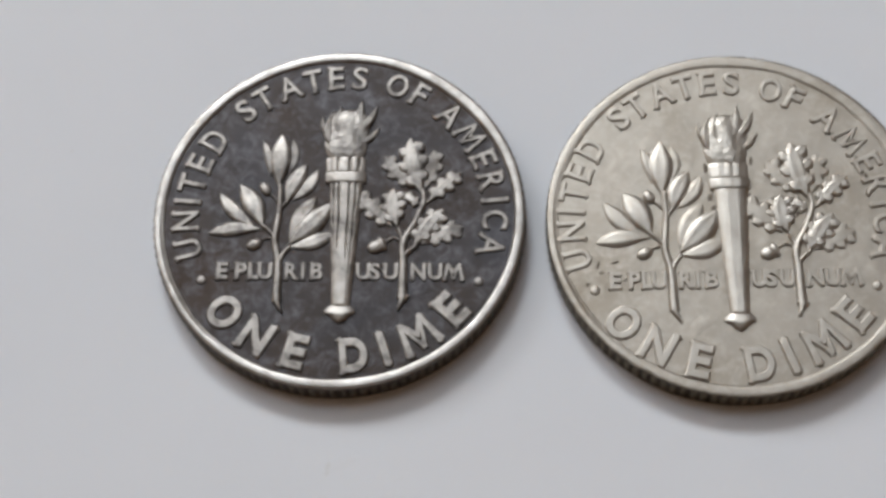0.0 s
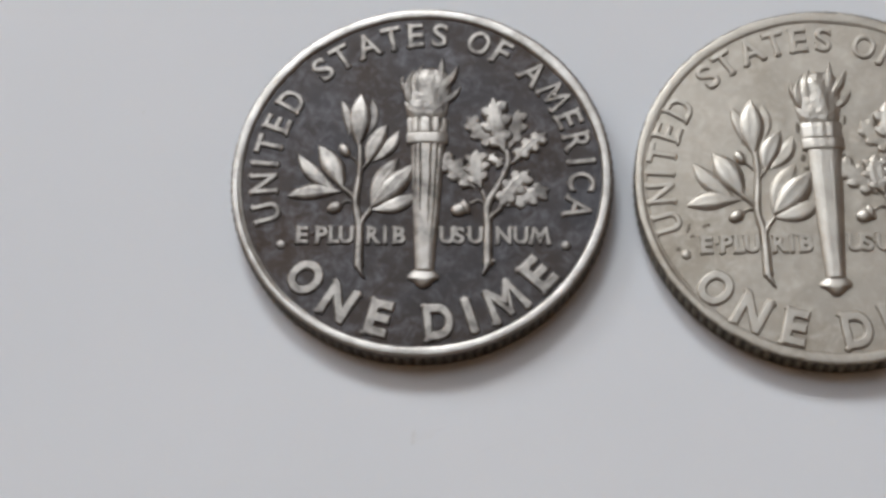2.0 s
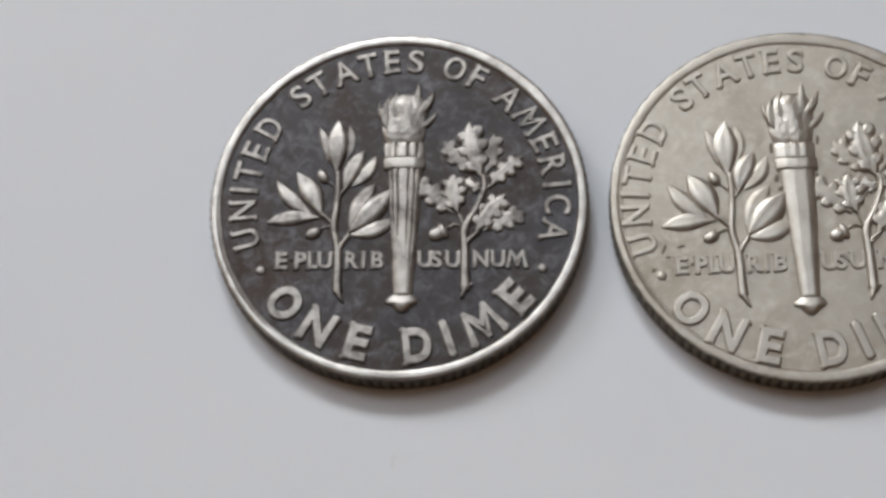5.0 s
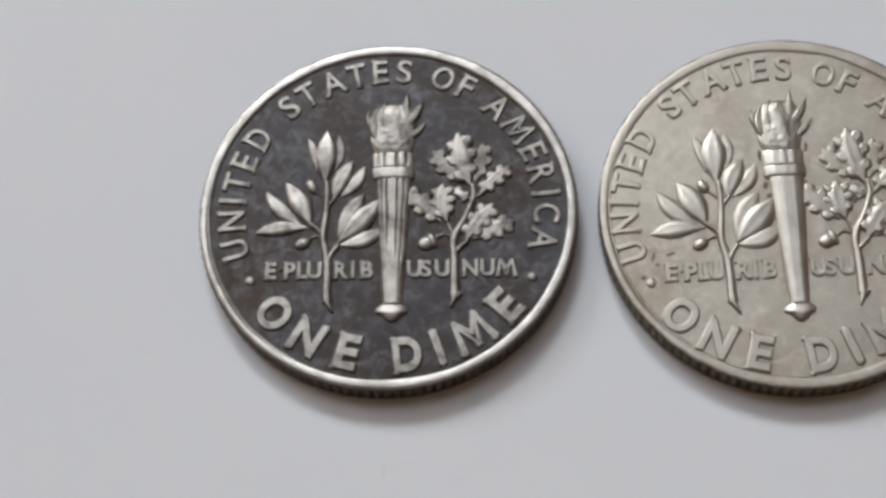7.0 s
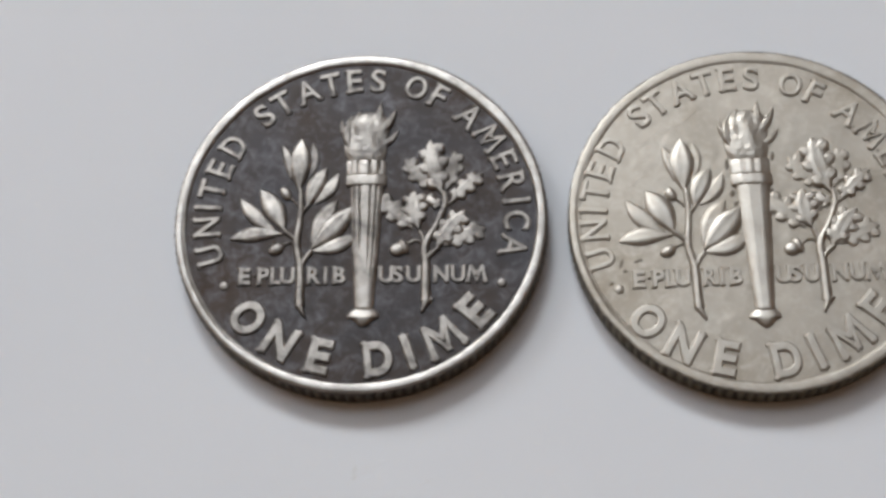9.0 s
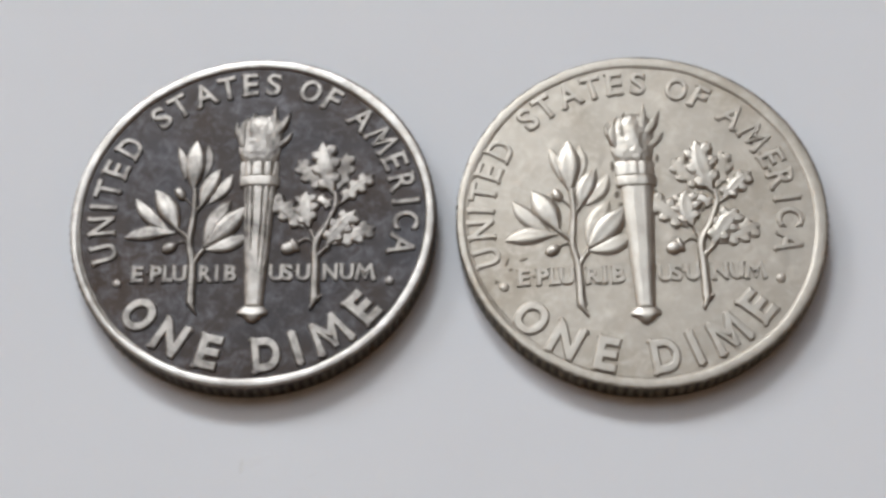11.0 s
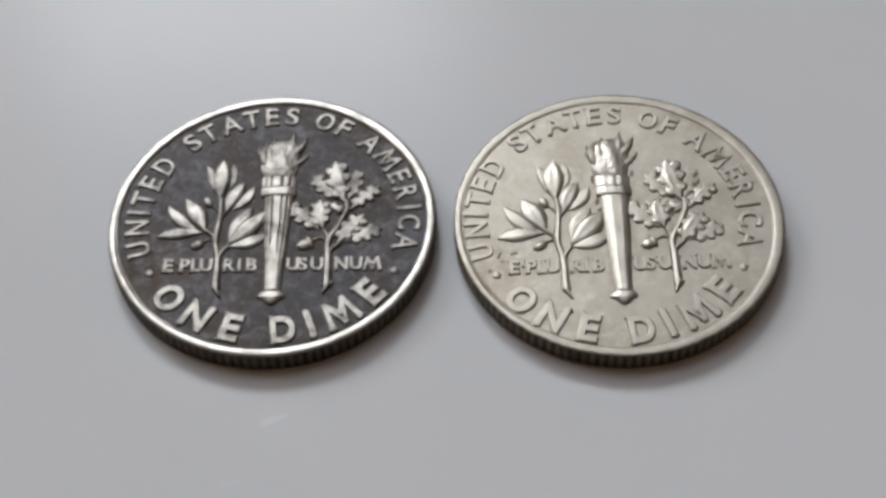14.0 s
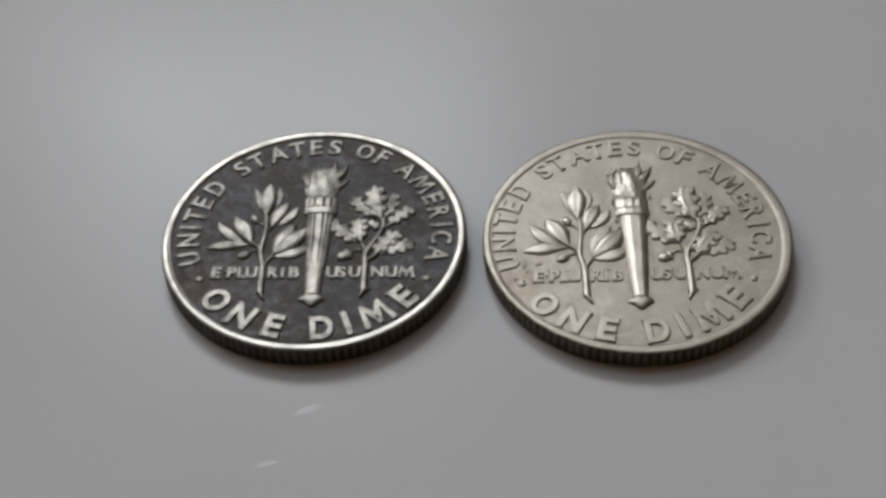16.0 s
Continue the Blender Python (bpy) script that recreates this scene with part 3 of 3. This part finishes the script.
north = joined([(X0, BAY_X0, WALL_Y, WALL_Y + T, FLOOR_Z, CEIL_Z), (BAY_X0, BAY_X1, WALL_Y, WALL_Y + T, FLOOR_Z, BAY_Z0),
                (BAY_X0, BAY_X1, WALL_Y, WALL_Y + T, BAY_Z1, CEIL_Z), (BAY_X1, WIN_X0, WALL_Y, WALL_Y + T, FLOOR_Z, CEIL_Z),
                (WIN_X0, WIN_X1, WALL_Y, WALL_Y + T, FLOOR_Z, WIN_Z0), (WIN_X0, WIN_X1, WALL_Y, WALL_Y + T, WIN_Z1, CEIL_Z),
                (WIN_X1, X1, WALL_Y, WALL_Y + T, FLOOR_Z, CEIL_Z)])
west = joined([(X0, ROOM_X0, ROOM_Y0, WALL_Y, FLOOR_Z, SIDE_Z0), (X0, ROOM_X0, ROOM_Y0, WALL_Y, SIDE_Z1, CEIL_Z),
               (X0, ROOM_X0, ROOM_Y0, SIDE_Y0, SIDE_Z0, SIDE_Z1), (X0, ROOM_X0, SIDE_Y1, WALL_Y, SIDE_Z0, SIDE_Z1)])
tagged(part("wall_west", west, WALL_PAINT, smooth=False), "warm beige painted wall, unseen, with a wide added window", "wall", kind="structure")
# the ceiling's opening is added to let the overhead lamp through
above = joined([(X0, X1, ROOM_Y0 - T, ROOF_Y0, CEIL_Z, CEIL_Z + T), (X0, X1, ROOF_Y1, WALL_Y + T, CEIL_Z, CEIL_Z + T),
                (X0, ROOF_X0, ROOF_Y0, ROOF_Y1, CEIL_Z, CEIL_Z + T), (ROOF_X1, X1, ROOF_Y0, ROOF_Y1, CEIL_Z, CEIL_Z + T)])
tagged(part("ceiling", above, CEILING_PAINT, smooth=False), "plain cream painted ceiling, unseen, with an opening added for light from above", "ceiling", kind="structure")
tagged(part("wall_north", north, WALL_PAINT, smooth=False), "warm beige painted wall, unseen, with a window and an added one", "wall", kind="structure")
# the second, square window is unseen and only added to hold its lamp
for name, x0, x1, z0, z1, label in (("window_1", WIN_X0, WIN_X1, WIN_Z0, WIN_Z1, "small high window with a white painted frame"),
                                    ("added_window_corner", BAY_X0, BAY_X1, BAY_Z0, BAY_Z1, "square unseen window with a white painted frame, added for longer shadows")):
    window = tagged(new(name), label, "window", kind="structure")
    for a0, a1, c0, c1 in ((x0, x1, z0, z0 + 0.04), (x0, x1, z1 - 0.04, z1), (x0, x0 + 0.04, z0 + 0.04, z1 - 0.04), (x1 - 0.04, x1, z0 + 0.04, z1 - 0.04)):
        part("window_frame", box(a0 + 0.002, a1 - 0.002, WALL_Y + 0.05, WALL_Y + 0.10, c0, c1, 0.004), FRAME_PAINT, window, smooth=False)
# unseen window, added around the west lamp
window = tagged(new("added_window_west"), "wide unseen window with a white painted frame, added for light from the west", "window", kind="structure")
for y0, y1, z0, z1 in ((SIDE_Y0, SIDE_Y1, SIDE_Z0, SIDE_Z0 + 0.05), (SIDE_Y0, SIDE_Y1, SIDE_Z1 - 0.05, SIDE_Z1),
                       (SIDE_Y0, SIDE_Y0 + 0.05, SIDE_Z0 + 0.05, SIDE_Z1 - 0.05), (SIDE_Y1 - 0.05, SIDE_Y1, SIDE_Z0 + 0.05, SIDE_Z1 - 0.05)):
    part("window_frame", box(ROOM_X0 - 0.10, ROOM_X0 - 0.05, y0 + 0.002, y1 - 0.002, z0, z1, 0.004), FRAME_PAINT, window, smooth=False)

# ---- table ----
table = tagged(new("table"), "white laminate table with a smooth satin top", "table")
part("table_top", box(-0.55, 0.70, -0.35, 0.45, -0.028, 0.0, 0.002), LAMINATE, table)
for x in (-0.48, 0.63):
    for y in (-0.28, 0.38):
        part("leg", box(x - 0.025, x + 0.025, y - 0.025, y + 0.025, FLOOR_Z, -0.028, 0.003), FRAME_PAINT, table)

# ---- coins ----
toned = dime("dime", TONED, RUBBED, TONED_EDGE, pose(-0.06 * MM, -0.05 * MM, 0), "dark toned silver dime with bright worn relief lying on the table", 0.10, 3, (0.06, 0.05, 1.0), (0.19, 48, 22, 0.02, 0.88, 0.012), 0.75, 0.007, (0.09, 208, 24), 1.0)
# dark nicks between a letter and the rim
dark_spots(toned, ((5.72, 6.26, 0.22, 0.12, 20), (5.38, 6.12, 0.30, 0.08, 30)))
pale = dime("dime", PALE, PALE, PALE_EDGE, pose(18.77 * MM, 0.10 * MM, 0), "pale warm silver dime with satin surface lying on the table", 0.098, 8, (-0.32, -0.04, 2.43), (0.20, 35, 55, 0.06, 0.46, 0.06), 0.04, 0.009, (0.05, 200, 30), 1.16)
# corrosion pits at the lower left
dark_spots(pale, ((-6.46, -2.50, 0.50, 0.12, 75), (-5.67, -2.36, 0.45, 0.10, 20), (-6.30, -2.90, 0.25, 0.12, 10), (-6.95, -3.55, 0.22, 0.14, 50), (-6.72, -5.05, 0.30, 0.12, -45)))

# thin dark brown spots along the edges of torch, leaves and letters
dark_spots(pale, ((-1.34, 2.70, 0.60, 0.18, 92), (-1.14, 1.15, 0.40, 0.24, 80), (-0.98, 0.62, 0.30, 0.20, 30), (0.84, 3.15, 0.50, 0.16, 85), (0.74, 1.25, 0.36, 0.18, 95),
            (0.64, 0.30, 0.42, 0.20, 20), (4.85, 4.62, 0.36, 0.15, -50), (5.42, 4.08, 0.40, 0.16, -60), (5.92, 3.30, 0.46, 0.15, -65), (6.30, 2.45, 0.36, 0.14, -75),
            (1.62, 0.05, 0.40, 0.18, 40), (4.62, -0.62, 0.42, 0.18, 30), (2.95, 0.35, 0.34, 0.16, 60)))

# ---- marks on the table ----
SCUFF, _, _, scuff_shader = material("scuff", 0.36, 0.0, (0.655, 0.66, 0.665))
scuff_shader.inputs["Specular IOR Level"].default_value = 0.4
GRIME = material("grime", 0.5, 0.0, (0.62, 0.62, 0.61))[0]


def mark_mesh(length, width, seed):
    """A thin ragged patch, 0.01 mm thick, tapering to both ends."""
    rng = random.Random(seed)
    rows = []
    for i in range(13):
        u = i / 12
        half = width / 2 * max(0.06, math.sin(math.pi * u)) * rng.uniform(0.55, 1.1)
        bow = 0.06 * length * math.sin(2.2 * u + seed)
        x = (u - 0.5) * length
        rows.append([(x, bow - half * 1.05, 0.0), (x, bow - half, 0.0006), (x, bow, 0.001), (x, bow + half, 0.0006), (x, bow + half * 1.05, 0.0)])
    return sheet(rows)


for name, label, mat, x, y, turn, length, width, seed in (
        ("scuff_mark", "pale shiny scuff on the white table top", SCUFF, 0.75, -12.15, 30, 1.9, 0.55, 1),
        ("scuff_mark", "pale shiny scuff on the white table top", SCUFF, -1.15, -15.75, 22, 1.5, 0.42, 2),
        ("scuff_mark", "pale shiny scuff on the white table top", SCUFF, 3.4, -12.6, 28, 1.0, 0.18, 4),
        ("grime_mark", "tiny grey grime speck on the white table top", GRIME, -13.82, 3.72, 70, 0.30, 0.10, 3),
        ("grime_mark", "faint grey grime smear on the white table top", GRIME, 0.1, -12.3, 75, 0.8, 0.3, 5)):
    ob = tagged(part(name, mark_mesh(length, width, seed), mat), label, "mark", "marks on the table")
    ob.matrix_world = pose(x * MM, y * MM, 0.0, 0, 0, turn)
